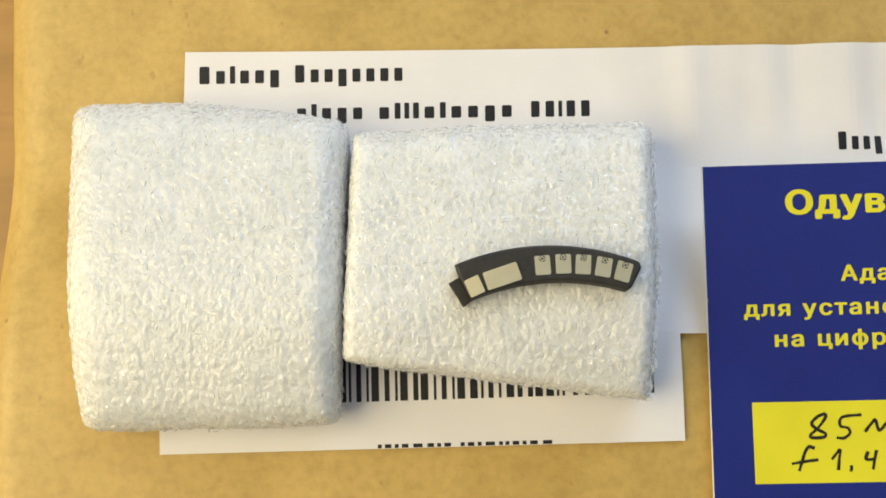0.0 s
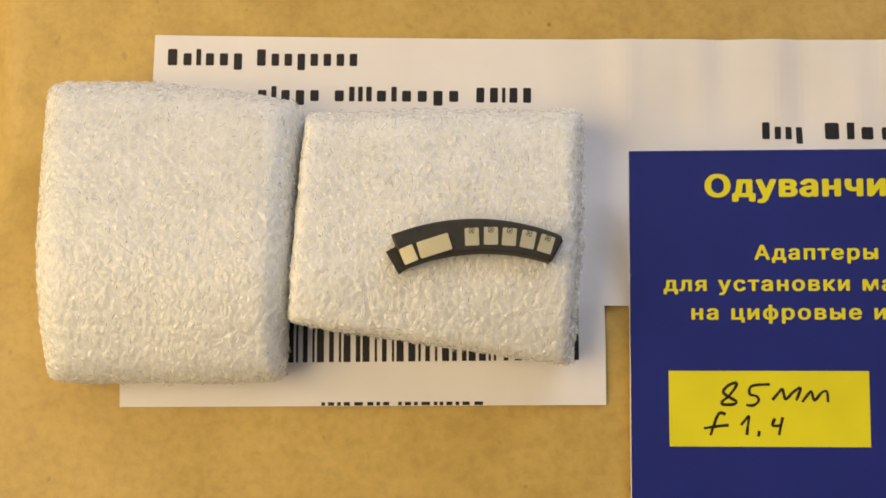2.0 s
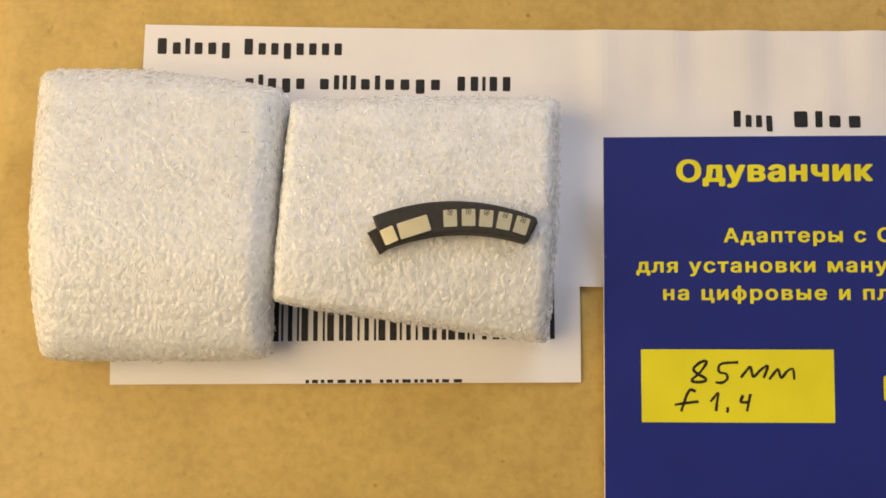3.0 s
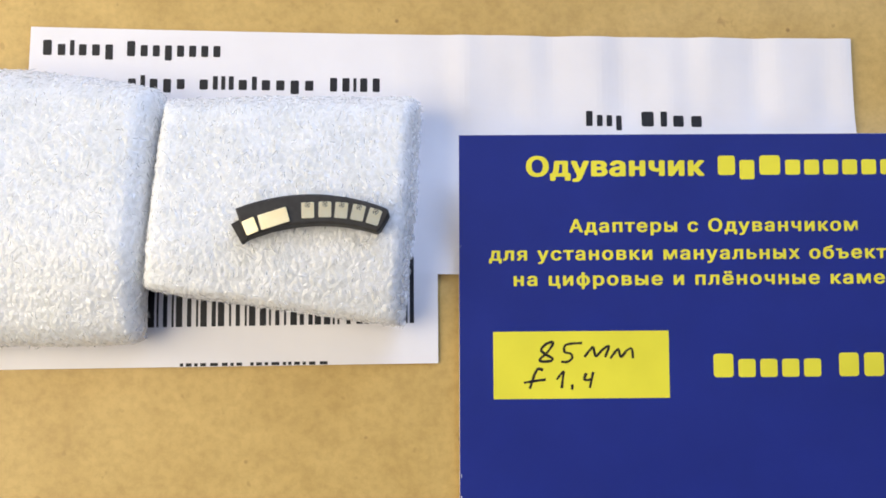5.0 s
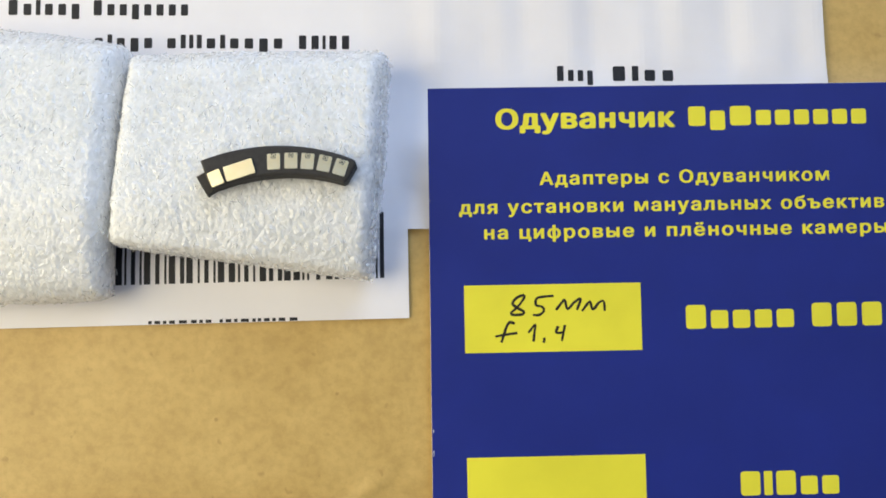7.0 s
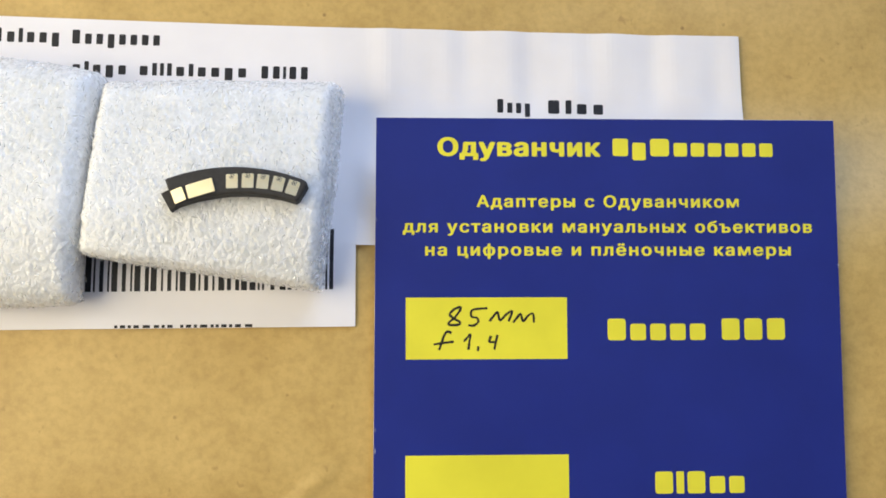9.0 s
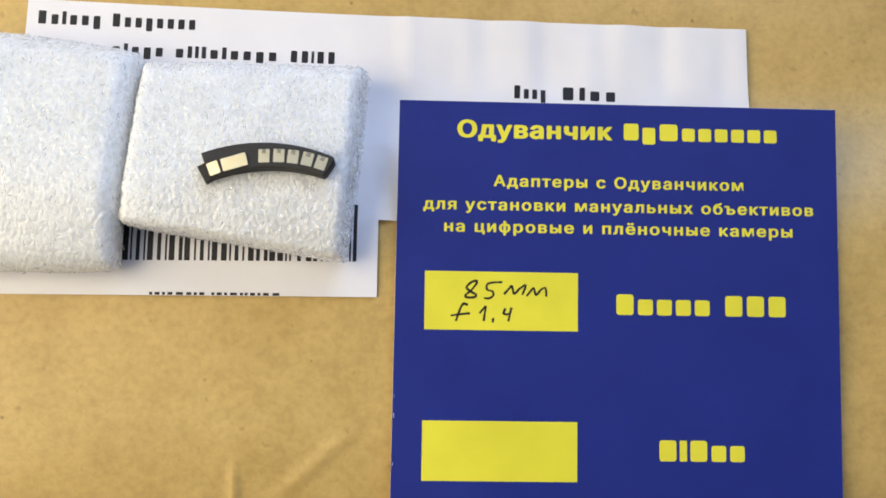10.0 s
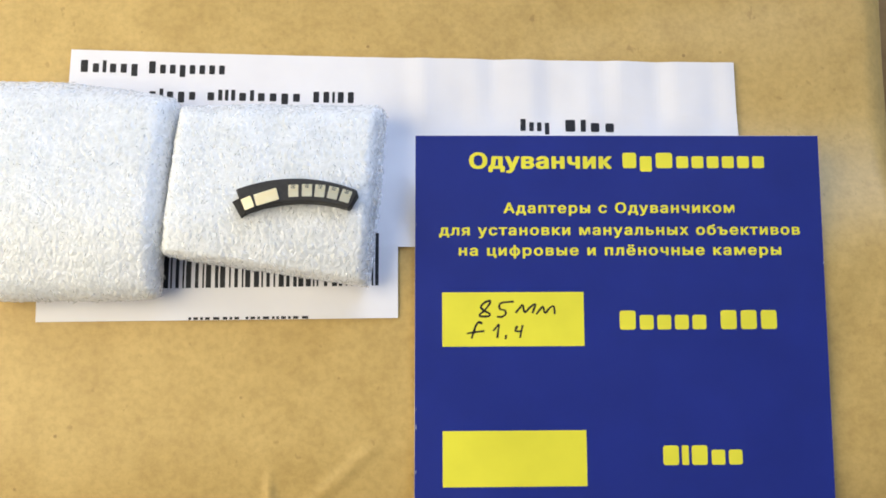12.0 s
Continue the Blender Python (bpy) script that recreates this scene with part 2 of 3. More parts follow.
# ---- desk ----
ENV_T = 20.0
desk = tagged(new("desk"), "brown wooden desk under the paper parcel", "desk")
desk.location = (0.25, 0, Z0)
top = -ENV_T * MM - Z0
part("desktop", box(bmesh.new(), (-0.6, -0.5, top - 0.028), (0.7, 0.5, top), 0.003), WOOD, desk)
for sx in (-0.55, 0.65):
    for sy in (-0.45, 0.45):
        part("leg", box(bmesh.new(), (sx - 0.025, sy - 0.025, 0), (sx + 0.025, sy + 0.025, top - 0.028), 0.003), WOOD, desk)

# ---- kraft envelope ----
EX0, EX1, EY0, EY1 = -92.6, 94.9, -165.0, 85.0


def z_env(y):
    """Height of the envelope's top: a flat bulge that falls away beyond the cards."""
    t = np.clip((np.asarray(y, float) + 26) / 34, 0, 1)
    return -8.2 * t * t * (3 - 2 * t)


def crease(x, y, ax, ay, bx, by, width, high):
    """A soft ridge along the line a-b."""
    d = np.array([bx - ax, by - ay])
    t = np.clip(((x - ax) * d[0] + (y - ay) * d[1]) / (d @ d), 0, 1)
    far = np.hypot(x - ax - t * d[0], y - ay - t * d[1])
    return high * np.exp(-(far / width) ** 2) * np.sin(np.pi * np.clip(t, 0.02, 0.98)) ** 0.5


def envelope():
    pts, faces = box_shell(300, 300, 8)
    p, _ = rounded(pts, ((EX1 - EX0) / 2, (EY1 - EY0) / 2, ENV_T / 2), (7.0, 7.0, ENV_T / 2), (7.0, 7.0, ENV_T / 2))
    p += ((EX0 + EX1) / 2, (EY0 + EY1) / 2, -ENV_T / 2)
    p[:, 2] = -ENV_T + (p[:, 2] + ENV_T) / ENV_T * (ENV_T + z_env(p[:, 1]))
    soft = np.array([noise.noise((x * 0.03, y * 0.03, 3.1)) + 0.5 * noise.noise((x * 0.09, y * 0.09, 7.7)) for x, y, _ in p])
    up = pts[:, 2] > 0.99
    p[up, 2] += -0.35 + 0.3 * np.clip(soft[up], -1, 1)
    x, y = p[up, 0], p[up, 1]
    p[up, 2] += crease(x, y, -25.9, -60.5, -25.6, -77, 0.75, 0.7) + crease(x, y, -6, -54.5, -19.5, -66.5, 1.1, 0.4)
    p[up, 2] -= 3.4 * (1 - np.exp(-(np.clip(-54 - y, 0, None) / 18) ** 2))
    p[up, 2] -= crease(x, y, 60, -70, 88, -20, 5, 0.5) + crease(x, y, 20, 22, 80, 32, 6, 0.5)
    # the long sides waver a little
    p[:, 0] += np.where(np.abs(pts[:, 0]) > 0.95, 1, 0) * np.array([0.5 * noise.noise((0, v * 0.05, 1.3)) for v in p[:, 1]])
    thing = new("envelope")
    level = pts[:, 2]
    for name, side in (("front_panel", [f for f in faces if sum(level[k] for k in f) > 0]), ("back_panel", [f for f in faces if sum(level[k] for k in f) <= 0])):
        used = sorted({k for f in side for k in f})
        at = {k: n for n, k in enumerate(used)}
        mesh_object(name, p[used] * MM, [tuple(at[k] for k in f) for f in side], KRAFT, thing, smooth=True)
    return tagged(thing, "brown kraft paper envelope, slightly creased and flecked, lying on the desk", "envelope")


envelope()


# ---- paper sheets ----
def z_upper(x, y):
    """Height of the long sheet's top: lightly rippled along its upper edge."""
    fade = np.clip((y - 1.0) / 5, 0, 1) * np.clip((x + 10) / 12, 0, 1)
    wave = np.sin(x * 0.62 + 0.08 * y) * 0.5 + np.sin(x * 0.37 + 1.3 - 0.1 * y) * 0.6 + np.sin(x * 1.15 + 0.4) * 0.18
    return 0.16 + z_env(y) + fade * (0.35 + 0.27 * wave)


def z_lower(x, y):
    return 0.08 + z_env(y) + 0.22 * np.clip((np.asarray(y) + 23.0) / 3.0, 0, 1)


def sheet(name, bl, br, tl, tr, nx, ny, height, label, sag=0.0):
    u, v = np.meshgrid(np.linspace(0, 1, nx + 1), np.linspace(0, 1, ny + 1))
    xy = bilinear(u.ravel(), v.ravel(), bl, br, tl, tr)
    xy[:, 1] -= sag * 4 * u.ravel() * (1 - u.ravel()) * v.ravel()
    z = height(xy[:, 0], xy[:, 1])
    n = len(z)
    verts = np.vstack([np.c_[xy, z], np.c_[xy, z - 0.1]])
    faces = []
    for j in range(ny):
        for i in range(nx):
            a = j * (nx + 1) + i
            b, c, d = a + 1, a + nx + 2, a + nx + 1
            faces += [(a, b, c, d), (a + n, d + n, c + n, b + n)]
    ring = [i for i in range(nx)] + [j * (nx + 1) + nx for j in range(ny)] + [ny * (nx + 1) + i for i in range(nx, 0, -1)] + [j * (nx + 1) for j in range(ny, 0, -1)]
    for a, b in zip(ring, ring[1:] + ring[:1]):
        faces.append((a, a + n, b + n, b))
    ob = mesh_object(name, verts * MM, faces, PAPER, smooth=False)
    return tagged(ob, label, "paper sheet")


def print_rects(name, rects, height, parent, mat, lift=0.03, turn=0.0, pivot=(0, 0), label="", steps=6):
    """Flat printed rectangles (x0, y0, x1, y1) that follow the sheet's height."""
    verts, faces = [], []
    c, s = math.cos(radians(turn)), math.sin(radians(turn))
    for x0, y0, x1, y1 in rects:
        first = len(verts)
        for k in range(steps + 1):
            y = y0 + (y1 - y0) * k / steps
            for x in (x0, x1):
                px, py = pivot[0] + c * (x - pivot[0]) - s * (y - pivot[1]), pivot[1] + s * (x - pivot[0]) + c * (y - pivot[1])
                verts.append((px * MM, py * MM, (float(height(px, py)) + lift) * MM))
        for k in range(steps):
            a = first + 2 * k
            faces.append((a, a + 1, a + 3, a + 2))
    if len(rects) == 1:
        return mesh_object(name, verts, faces, mat, parent, label)
    each = 2 * (steps + 1)
    for k in range(len(rects)):
        mesh_object(name, verts[k * each:(k + 1) * each], faces[:steps], mat, parent)


def letter_bars(shape, x0, x1, base, tall, low, fill=0.66):
    """Plain upright bars in place of writing, one a letter: T tall, x low, g with a tail, i and t narrow, M wide, blank a gap."""
    wide = {"T": 1.15, "x": 1.0, "g": 1.0, "i": 0.5, "M": 1.4, "t": 0.6, " ": 0.6, "-": 0.8}
    unit = (x1 - x0) / sum(wide[c] for c in shape)
    rects, x = [], x0
    for c in shape:
        w = wide[c] * unit
        if c != " ":
            gap = (1 - fill) * w / 2
            y0 = base - (tall - low if c == "g" else 0)
            y1 = base + (tall if c in "TMti" else low)
            rects.append((x + gap, y0, x + w - gap, y1))
        x += w
    return rects


def bar_marks(name, rects, height, parent, mat, lift=0.03, turn=0.0, pivot=(0, 0), soft=0.16):
    """The bars as flat marks with rounded corners, a mesh each."""
    c, s = math.cos(radians(turn)), math.sin(radians(turn))
    for x0, y0, x1, y1 in rects:
        r = soft * min(x1 - x0, y1 - y0)
        ring = []
        for cx, cy, a0 in ((x1 - r, y1 - r, 0), (x0 + r, y1 - r, 90), (x0 + r, y0 + r, 180), (x1 - r, y0 + r, 270)):
            for k in range(5):
                a = radians(a0 + 22.5 * k)
                x, y = cx + r * math.cos(a) - pivot[0], cy + r * math.sin(a) - pivot[1]
                ring.append((pivot[0] + c * x - s * y, pivot[1] + s * x + c * y))
        mx, my = np.mean(ring, axis=0)
        verts = [(x * MM, y * MM, (float(height(x, y)) + lift) * MM) for x, y in ring + [(mx, my)]]
        n = len(ring)
        mesh_object(name, verts, [(k, (k + 1) % n, n) for k in range(n)], mat, parent)


long_sheet = sheet("address_sheet", (-67.9, -18.8), (63.0, -21.6), (-66.4, 19.03), (62.25, 16.6), 150, 60, z_upper, "long white paper strip with black print and a rippled edge", 0.35)
for shape, x0, x1, base, tall in (
    ("Txtxxg", -65.0, -53.2, 14.55, 2.4), ("Txxgxxxx", -51.9, -36.5, 14.32, 2.4),
    ("xtxgx", -51.7, -42.0, 9.2, 2.15), ("xtitxtxxgx", -40.6, -21.9, 9.0, 2.15), ("TTiTT", -20.2, -11.6, 8.6, 2.15),
    ("Txxtxx xxtx", -64.0, -43.3, -2.6, 2.15), ("Txxtxx xxtx", -64.0, -43.9, -8.4, 2.15),
    ("Txxg", 19.8, 26.1, 2.85, 2.4), ("Ttxx", 28.2, 38.9, 2.75, 2.4),
):
    bar_marks("ink_bar", letter_bars(shape, x0, x1, base, tall, tall * 0.74, 0.58), z_upper, long_sheet, INK, turn=-0.9, pivot=(x0, base))

label_sheet = sheet("barcode_sheet", (-67.25, -33.5), (-3.17, -33.05), (-67.4, -9.3), (-3.2, -8.6), 40, 50, z_lower, "white paper slip with a printed black barcode, partly under foam")
MODULE, BAR_X = 0.3093, -45.0
BARS = [(0, 3), (4, 1), (7, 2), (11, 1), (13, 3), (18.2, 2), (22.4, 1), (24.4, 3), (29.6, 2), (32.5, 3), (37.7, 1), (40.8, 2), (45, 1), (47, 3), (52, 3), (56.3, 1),
        (59.2, 2), (63.3, 1), (66.3, 3), (70.6, 2), (74.7, 2), (77.6, 3), (81.9, 3), (86, 1), (88.2, 1), (92.4, 2), (97, 3), (101, 2), (105, 1), (108, 1), (111, 2), (116, 3), (120, 1), (122, 2)]
for at, wide in BARS:
    x = BAR_X + at * MODULE
    print_rects("barcode_bar", [(x, -27.6 + 0.003 * at, x + wide * MODULE, -17.75 + 0.001 * at)], z_lower, label_sheet, INK, steps=12)
print_rects("ink_bar", [(x0, -33.24 + 0.007 * (x0 + 41), x1, -32.78 + 0.007 * (x0 + 41)) for x0, _, x1, _ in letter_bars("txtxMxtx txtMttxtTM", -40.5, -18.8, 0, 1, 1, 0.62)],
            lambda x, y: z_lower(x, y), label_sheet, INK)


# ---- blue leaflet ----
def z_card(x, y):
    return 0.80 + 0.02 * np.sin(np.asarray(x) * 0.08 + np.asarray(y) * 0.05)


def leaflet():
    nx, ny = 48, 60
    u, v = np.meshgrid(np.linspace(0, 1, nx + 1), np.linspace(0, 1, ny + 1))
    xy = bilinear(u.ravel(), v.ravel(), (-0.5, -105), (73.9, -105), (0, 0), (74, 0))
    z = z_card(xy[:, 0], xy[:, 1])
    n = len(z)
    inset = xy + (np.array([36.9, -52.5]) - xy) * 0.0008
    verts = np.vstack([np.c_[inset, z], np.c_[xy, z - 0.04], np.c_[xy, z - 0.5]])
    faces, mats = [], []
    for j in range(ny):
        for i in range(nx):
            a = j * (nx + 1) + i
            b, c, d = a + 1, a + nx + 2, a + nx + 1
            faces += [(a, b, c, d), (a + 2 * n, d + 2 * n, c + 2 * n, b + 2 * n)]
            mats += [0, 1]
    ring = [i for i in range(nx)] + [j * (nx + 1) + nx for j in range(ny)] + [ny * (nx + 1) + i for i in range(nx, 0, -1)] + [j * (nx + 1) for j in range(ny, 0, -1)]
    for a, b in zip(ring, ring[1:] + ring[:1]):
        faces += [(a, a + n, b + n, b), (a + n, a + 2 * n, b + 2 * n, b + n)]
        mats += [1, 1]
    thing = tagged(new("leaflet"), "dark blue printed card with yellow lettering and boxes, on the envelope", "leaflet")
    panel = mesh_object("panel", verts * MM, faces, [BLUE, CARD_EDGE], thing)
    panel.data.polygons.foreach_set("material_index", mats)
    return thing


card = leaflet()


def lettering(name, words, x0, x1, base, cap, parent, mat, label, bold=0.055, space=1.2):
    """A line of the built-in font, thickened to a bold face, from x0 to x1 with capitals of that height."""
    c = bpy.data.curves.new(name, "FONT")
    c.body, c.size, c.space_character, c.resolution_u, c.fill_mode = words, 1.0, space, 4, "NONE"
    tmp = bpy.data.objects.new(name, c)
    scene.collection.objects.link(tmp)
    bpy.context.view_layer.update()
    me = bpy.data.meshes.new_from_object(tmp.evaluated_get(bpy.context.evaluated_depsgraph_get()))
    bpy.data.objects.remove(tmp)
    bpy.data.curves.remove(c)
    co = np.empty(len(me.vertices) * 3)
    me.vertices.foreach_get("co", co)
    co = co.reshape(-1, 3)
    left, right = co[:, 0].min(), co[:, 0].max()
    y = base + co[:, 1] * cap / 0.74
    # fill each outer contour with the holes that lie in it
    loops, start = [], 0
    joined = {tuple(sorted(e.vertices)) for e in me.edges}
    for i in range(1, len(co) + 1):
        if (i - 1, i) not in joined:
            loops.append(list(range(start, i)))
            start = i
    # the bowl of a soft or hard sign runs into its stem: end it there
    for r in loops:
        for p, q in zip(r, r[1:]):
            gap = co[p, 0] - co[r[0], 0]
            if co[r[0], 0] == co[r[-1], 0] and 0 < gap < 0.025 and co[p, 0] == co[q, 0] and abs(co[p, 1] - co[q, 1]) > 0.3:
                co[r[0], 0] = co[r[-1], 0] = co[p, 0] + 0.002
                break
    # the bowl of a ya crosses its stem, too
    for r in loops:
        lo, hi = co[r[1], 0], co[r[0], 0]
        if 0.05 < hi - lo < 0.12 and co[r[-1], 0] == hi and co[r[2], 0] == lo:
            for p in r:
                if lo + 0.001 < co[p, 0] < hi - 0.001:
                    co[p, 0] = lo - 0.002
    x = x0 + (co[:, 0] - left) / (right - left) * (x1 - x0)
    area = [sum(co[p, 0] * co[q, 1] - co[q, 0] * co[p, 1] for p, q in zip(r, r[1:] + r[:1])) for r in loops]
    span = [(*co[r, :2].min(axis=0), *co[r, :2].max(axis=0)) for r in loops]
    flat = []
    for r, size, (xa, ya, xb, yb) in zip(loops, area, span):
        if size >= 0:
            continue
        inside = [h for h, sz, (ha, hb, hc, hd) in zip(loops, area, span) if sz > 0 and ha > xa and hb > ya and hc < xb and hd < yb]
        rings = [r] + inside
        order = [i for ring in rings for i in ring]
        flat += [tuple(order[i] for i in tri) for tri in tessellate_polygon([[Vector((co[i, 0], co[i, 1], 0)) for i in ring] for ring in rings])]
    verts, faces = [], []
    for k, (dx, dy) in enumerate(((-1, 0), (-0.5, 0.9), (0.5, -0.9), (1, 0), (0, 1), (0, -1), (-0.8, -0.7), (0.8, 0.7))):
        dx, dy = dx * bold * cap, dy * 0.5 * bold * cap
        faces += [tuple(i + len(verts) for i in f) for f in flat]
        verts += [tuple(v) for v in np.c_[x + dx, y + dy, z_card(x, y) + 0.025 + 0.002 * k] * MM]
    bpy.data.meshes.remove(me)
    return mesh_object(name, verts, faces, mat, parent, label)


lettering("printed_line", "Одуванчик", 9.95, 35.6, -6.06, 2.85, card, YELLOW, "line of bold yellow lettering", 0.08, 1.12)
bar_marks("yellow_bar", letter_bars("TgMxxxxxx", 37.4, 64.1, -6.06, 2.85, 2.2, 0.78), z_card, card, YELLOW)
lettering("printed_line", "Адаптеры с Одуванчиком", 16.0, 57.9, -14.26, 1.86, card, YELLOW, "line of yellow lettering")
lettering("printed_line", "для установки мануальных объективов", 4.34, 69.74, -18.28, 1.86, card, YELLOW, "line of yellow lettering")
lettering("printed_line", "на цифровые и плёночные камеры", 7.87, 66.15, -21.96, 1.86, card, YELLOW, "line of yellow lettering")
bar_marks("yellow_bar", letter_bars("Txxxx TTT", 36.1, 65.25, -35.35, 3.4, 2.6, 0.79), z_card, card, YELLOW)
bar_marks("yellow_bar", letter_bars("TiTxx", 43.2, 58.0, -59.12, 3.4, 2.6, 0.79), z_card, card, YELLOW)
box_a = print_rects("yellow_box", [(4.73, -38.2, 30.08, -28.57)], z_card, card, YELLOW, label="plain yellow box with handwriting")
print_rects("yellow_box", [(4.69, -62.6, 30.07, -52.95)], z_card, card, YELLOW, label="plain empty yellow box")

# the card's white core shows in worn spots along its long sides
for x, y, w, h in ((0.0, -49.3, 0.08, 0.5), (-0.03, -52.6, 0.1, 0.8), (-0.04, -60.2, 0.09, 0.5), (0.05, -16.4, 0.07, 0.3), (73.83, -23.6, 0.16, 0.28)):
    bar_marks("worn_spot", [(x, y, x + w, y + h)], z_card, card, CARD_EDGE, lift=0.012, turn=0.4, pivot=(x, y), soft=0.45)


def pen_stroke(points, verts, faces, wide=0.36):
    """A smooth pen line through points (box fractions), as a flat ribbon of uneven width."""
    p = [Vector((4.73 + 25.35 * u, -28.57 - 9.63 * v)) for u, v in points]
    line = []
    for k in range(len(p) - 1):
        a, b, c, d = p[max(k - 1, 0)], p[k], p[k + 1], p[min(k + 2, len(p) - 1)]
        for s in range(6):
            t = s / 6
            line.append(0.5 * (2 * b + (c - a) * t + (2 * a - 5 * b + 4 * c - d) * t * t + (3 * b - a - 3 * c + d) * t ** 3))
    line.append(p[-1])
    first = len(verts)
    for k, q in enumerate(line):
        way = (line[min(k + 1, len(line) - 1)] - line[max(k - 1, 0)]).normalized()
        side = Vector((-way.y, way.x)) * wide * (0.5 + 0.14 * noise.noise((q.x * 1.7, q.y * 1.7, 0.5)))
        for e in (q + side, q - side):
            verts.append((e.x * MM, e.y * MM, (float(z_card(e.x, e.y)) + 0.06) * MM))
    for k in range(len(line) - 1):
        a = first + 2 * k
        faces.append((a, a + 1, a + 3, a + 2))


verts, faces = [], []
for stroke in (
    [(.339, .15), (.30, .19), (.272, .275), (.30, .345), (.335, .40), (.325, .44), (.275, .445), (.265, .41), (.30, .33), (.335, .21), (.339, .15)],
    [(.505, .175), (.415, .20), (.405, .305), (.44, .335), (.447, .40), (.42, .455), (.385, .45)],
    [(.517, .385), (.55, .28), (.568, .245), (.583, .37), (.62, .28), (.658, .225), (.635, .39)],
    [(.664, .41), (.70, .29), (.712, .275), (.726, .385), (.76, .29), (.788, .27), (.793, .41)],
    [(.282, .575), (.255, .555), (.236, .62), (.222, .72), (.205, .85)],
    [(.172, .76), (.23, .735), (.296, .715)],
    [(.358, .715), (.385, .63), (.398, .605), (.392, .72), (.386, .845)],
    [(.446, .79), (.447, .83), (.442, .865)],
    [(.527, .625), (.515, .71), (.535, .725), (.56, .71)],
    [(.566, .61), (.556, .72), (.546, .845)],
):
    pen_stroke(stroke, verts, faces)
mesh_object("handwriting", verts, faces, PEN, box_a, "black handwritten note")


# ---- foam pads ----
def z_foam(y):
    """Height of the pads' tops, which lean back with the envelope."""
    y = np.asarray(y, float)
    return 8.9 - 6.3 * (np.clip(y + 24, 0, None) / 30) ** 1.8 - 2.4 * (np.clip(-14.5 - y, 0, None) / 13) ** 1.6


def foam_pad(bl, br, tl, tr, high, lo, hi, bows, films, fringe, seed, label):
    """A soft pad over the four corners, its edges rounded; bows: how far each side bulges (bottom, right, top, left)."""
    pts, faces = box_shell(150, 160, 30)
    a, b = (br[0] - bl[0]) / 2, (tl[1] - bl[1]) / 2
    p, unit = rounded(pts, (a, b, high / 2), lo, hi)
    u, v = p[:, 0] / a / 2 + 0.5, p[:, 1] / b / 2 + 0.5
    xy = bilinear(u, v, bl, br, tl, tr)
    arch = lambda s: np.clip(4 * s * (1 - s), 0, 1)
    xy[:, 1] += arch(u) * (bows[2] * v - bows[0] * (1 - v))
    xy[:, 0] += arch(v) * (bows[1] * u - bows[3] * (1 - u))
    under = z_env(xy[:, 1]) + 0.45
    q = np.c_[xy, under + (p[:, 2] / high + 0.5) * (z_foam(xy[:, 1]) - under)]
    flat = np.abs(unit).max(axis=1) < 1e-6
    nrm = np.where(flat[:, None], pts * (np.abs(pts) > 0.999), unit)
    nrm /= np.maximum(np.linalg.norm(nrm, axis=1, keepdims=True), 1e-9)
    out = np.empty(len(q))
    for k, c in enumerate(q):
        w = Vector((c[0] * 0.85 + seed, c[1] * 0.6, c[2] * 0.6))
        w += 0.4 * Vector((noise.noise(w * 1.1), noise.noise(w * 1.1 + Vector((9, 0, 0))), 0))
        d = noise.voronoi(w * 1.35)[0]
        e = noise.voronoi(w * 2.0 + Vector((3, 5, 1)))[0]
        out[k] = 0.28 * (d[1] - d[0]) + 0.13 * (0.5 - e[0]) + 0.25 * noise.noise(w * 0.15) + 0.04 * noise.noise(w * 2.5)
    out -= out.mean()
    q += nrm * np.where(pts[:, 2] < -0.99, 0, out)[:, None]
    q[:, 2] = np.maximum(q[:, 2], z_env(q[:, 1]) + 0.42)
    thing = tagged(new("foam_pad"), label, "foam pad", "foam pads")
    mesh_object("foam_core", q * MM, faces, FOAM, thing, smooth=True)
    # torn cell walls: thousands of tiny bent films standing in the surface
    rng = np.random.default_rng(int(seed) + 5)
    shown = np.flatnonzero(q[:, 2] > z_env(q[:, 1]) + 1.5)
    verts, quads = [], []
    # the cut side ends in a fringe of longer shreds
    cut = np.flatnonzero((nrm[:, 0] > 0.75) & (q[:, 2] > z_env(q[:, 1]) + 1.5))
    picks = [(k, 1.0) for k in rng.choice(shown, films)] + [(k, 2.2) for k in rng.choice(cut, fringe)]
    for k, grow in picks:
        up = Vector(nrm[k]) + Vector(rng.normal(0, 0.2, 3))
        along = Vector(rng.normal(0, 1, 3) * (0.35, 1.3, 0.8))
        along = (along - along.dot(up) * up / up.length_squared).normalized()
        up = (up.normalized() + 2.2 * along.cross(up.normalized()) * rng.uniform(-1, 1)).normalized()
        long, tall = rng.uniform(0.22, 0.6) * grow ** 0.5, rng.uniform(0.05, 0.12) * grow
        c = Vector(q[k] + rng.normal(0, 0.1, 3)) - 0.06 * up
        bend = along.cross(up) * rng.uniform(-0.15, 0.15)
        first = len(verts)
        for s, o in ((-1, 0), (0, 1), (1, 0)):
            foot = c + along * (long * s) + bend * o
            verts += [tuple(foot * MM), tuple((foot + up * tall * 2 * (1 if o else 0.7)) * MM)]
        quads += [(first, first + 2, first + 3, first + 1), (first + 2, first + 4, first + 5, first + 3)]
    film = mesh_object("torn_film", verts, quads, FILM, thing, "crinkled translucent film of torn foam cells", smooth=True)
    tagged(film, kind="stuff")
    return thing


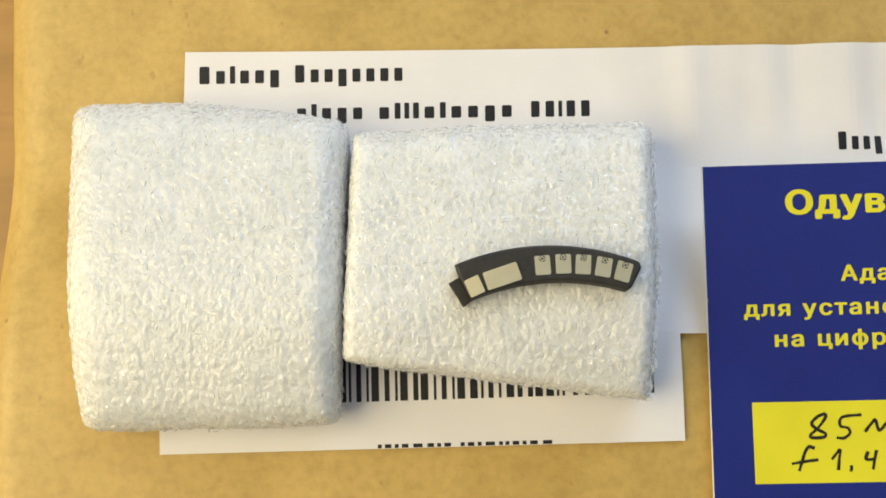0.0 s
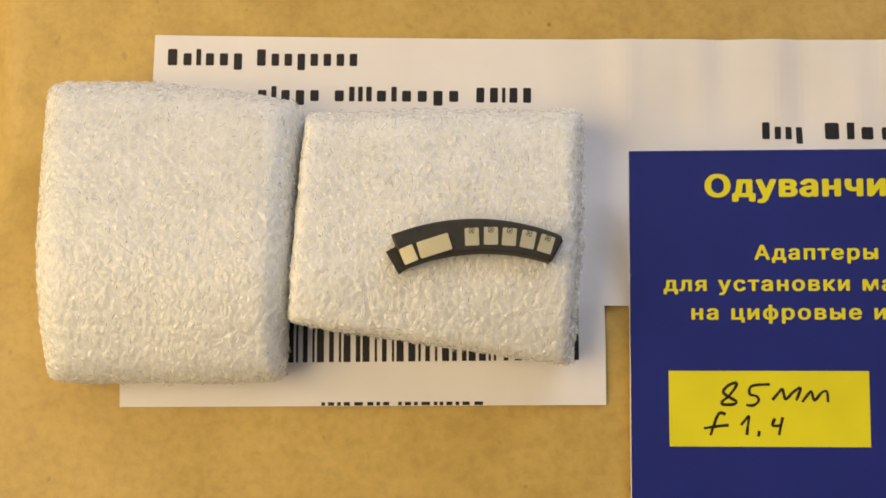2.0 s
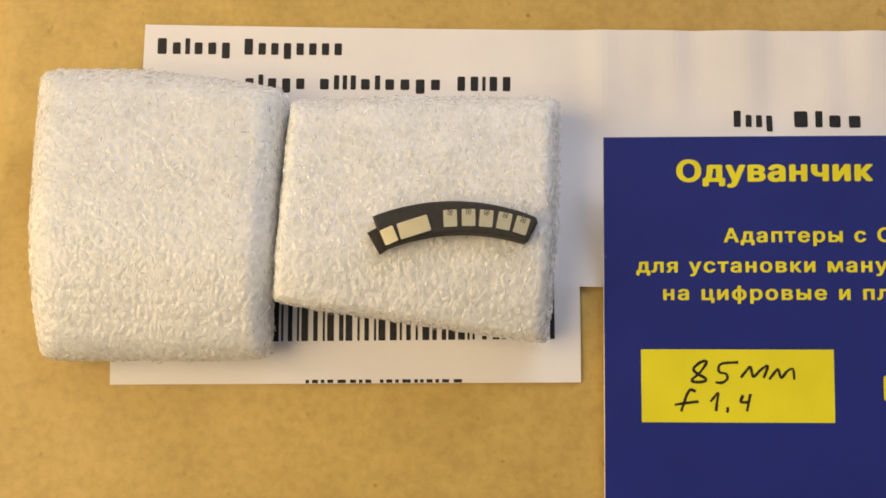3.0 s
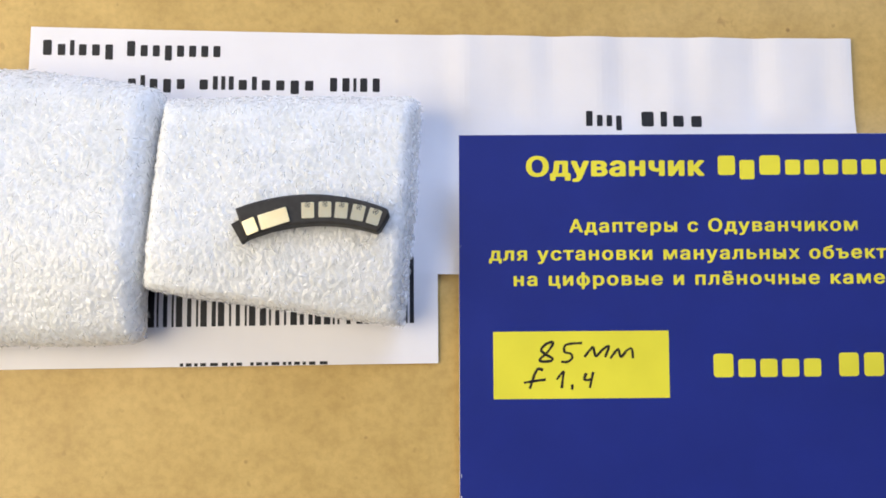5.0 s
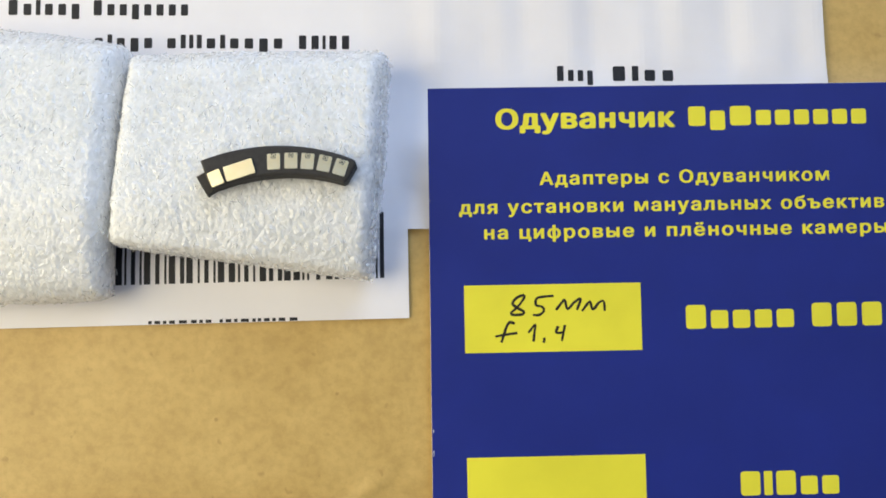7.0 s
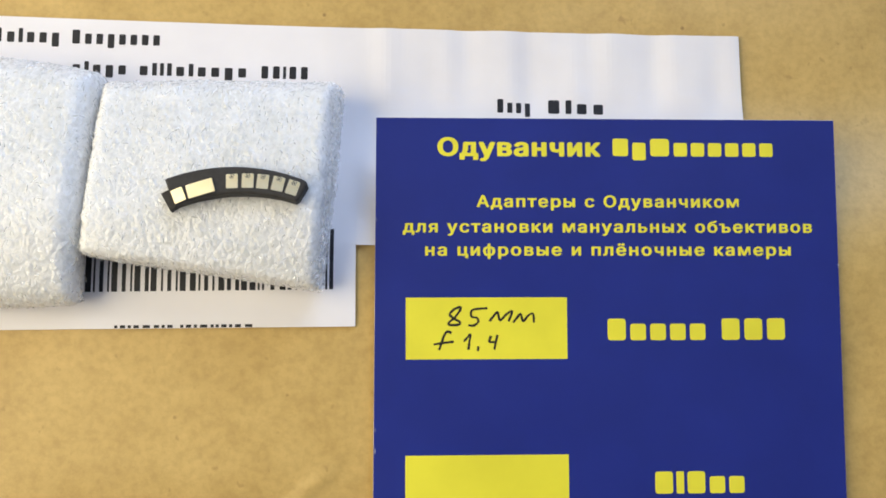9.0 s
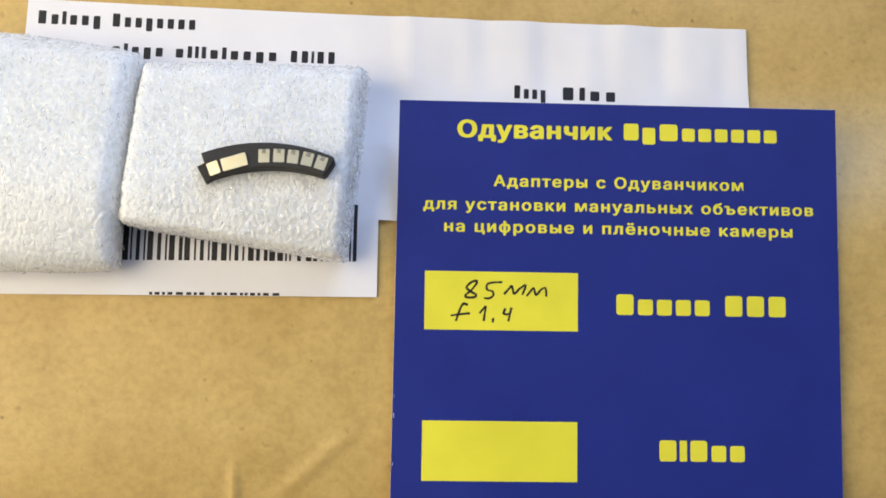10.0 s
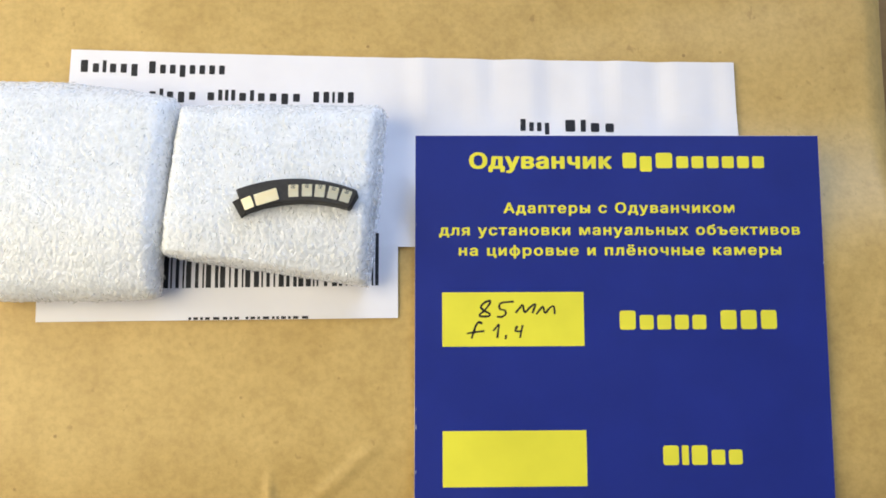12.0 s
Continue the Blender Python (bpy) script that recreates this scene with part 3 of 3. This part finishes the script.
foam_pad((-74.9, -29.8), (-44.35, -29.6), (-79.0, 10.8), (-43.5, 7.3), 8.0, (4.5, 3.5, 3.9), (2.8, 4.5, 3.6), (0.3, 0.4, 1.3, 0.0), 1000, 40, 0.0, "thick folded white foam pad with a bubbly surface, lying on paper")
foam_pad((-43.7, -22.3), (-8.1, -27.8), (-42.6, 5.9), (-5.8, 6.0), 7.8, (1.6, 1.4, 3.0), (2.3, 3.2, 3.8), (0.0, 0.3, 0.4, 0.1), 1500, 700, 40.0, "white foam pad with a slanted cut edge, carrying a small chip")


# ---- contact chip ----
def outline():
    """The chip's rim: an outer and an inner arc, a stepped tab at one end, a cut corner at the other."""
    cx, cy, r = -20.45, -37.64, 27.6
    rim = [(cx + r * math.cos(radians(a)), cy + r * math.sin(radians(a))) for a in np.linspace(68.6, 111.4, 26)]
    ix, iy, ri = -19.3, -39.6, 25.6
    low = [(ix + ri * math.cos(radians(a)), iy + ri * math.sin(radians(a))) for a in np.linspace(111.8, 72.2, 24)]
    return rim + [(-30.06, -13.2), (-31.25, -13.85), (-29.7, -16.45)] + low + [(-10.95, -14.85), (-9.8, -12.8), (-9.95, -12.2)]


def slab(points, z0, z1, bevel):
    """A flat plate over the outline, its upper rim bevelled."""
    bm = bmesh.new()
    face = bm.faces.new([bm.verts.new((x * MM, y * MM, z0 * MM)) for x, y in points])
    up = bmesh.ops.extrude_face_region(bm, geom=[face])
    bmesh.ops.translate(bm, verts=[g for g in up["geom"] if isinstance(g, bmesh.types.BMVert)], vec=(0, 0, (z1 - z0) * MM))
    bmesh.ops.recalc_face_normals(bm, faces=bm.faces)
    edges = [e for e in bm.edges if all(v.co.z > (z1 - 0.05) * MM for v in e.verts)]
    bmesh.ops.bevel(bm, geom=edges, offset=bevel * MM, segments=2, affect="EDGES", profile=0.5)
    return bm


def chip():
    z0, z1, z2 = 0.05, 1.15, 2.2
    px, py, gx, gy = -20.6, -12.9, 0.994, 1.015
    thing = tagged(new("contact_chip"), "small black curved electronic chip with seven gold contacts, on white foam", "chip")
    lie = (px + 0.22, py + 0.28)
    thing.location, thing.rotation_euler = (lie[0] * MM, lie[1] * MM, float(z_foam(lie[1])) * MM), (-math.atan(0.13), 0, 0)
    rim = [((x - px) * gx, (y - py) * gy) for x, y in outline()]
    part("body", slab([p for n, p in enumerate(rim) if n not in (27, 28)], z0, z2, 0.3), BOARD, thing)
    part("tab", slab([rim[26], rim[27], rim[28], rim[29]], z0, z1, 0.1), BOARD, thing)
    pads = [(-28.08, -13.89, 1.72, 2.04, 23), (-25.0, -12.84, 3.95, 2.06, 17), (-20.5, -11.74, 1.7, 2.16, 2), (-18.22, -11.65, 1.7, 2.16, 0),
            (-16.04, -11.78, 1.7, 2.16, -5), (-13.81, -12.12, 1.72, 2.16, -12), (-11.68, -12.69, 1.7, 2.16, -18)]
    for n, (x, y, w, h, turn) in enumerate(pads):
        bm = bmesh.new()
        box(bm, (-w / 2 * MM, -h / 2 * MM, -0.35 * MM), (w / 2 * MM, h / 2 * MM, 0.06 * MM))
        bmesh.ops.bevel(bm, geom=[e for e in bm.edges if abs(e.verts[0].co.z - e.verts[1].co.z) > 0.03 * MM], offset=0.16 * MM, segments=3, affect="EDGES", profile=0.5)
        tilt = radians(0.45 * (x + 18.5))
        pad = part("contact", bm, GOLD, thing, "gold-plated contact")
        pad.location, pad.rotation_euler = ((x - lie[0]) * MM, (y - lie[1] - 0.25) * MM, (z2 + 0.025 + w / 2 * abs(math.sin(tilt))) * MM), (0, tilt, radians(turn))
        if n > 1:
            via = bmesh.new()
            spots = [(0, 0.72, 0, 0.13)] + [(0, 0.72, 0.26, 0.37)]
            for ax, ay, r0, r1 in spots:
                for k in range(16):
                    if r0 and k % 4 == 3:
                        continue
                    a, b = 2 * math.pi * k / 16, 2 * math.pi * (k + 1) / 16
                    q = [(r0, a), (r1, a), (r1, b), (r0, b)] if r0 else [(0, a), (r1, a), (r1, b)]
                    via.faces.new([via.verts.new(((ax + r * math.cos(t)) * MM, (ay + r * math.sin(t)) * MM, 0.085 * MM)) for r, t in q])
            part("solder_mark", via, BOARD, pad)
    return thing


chip()
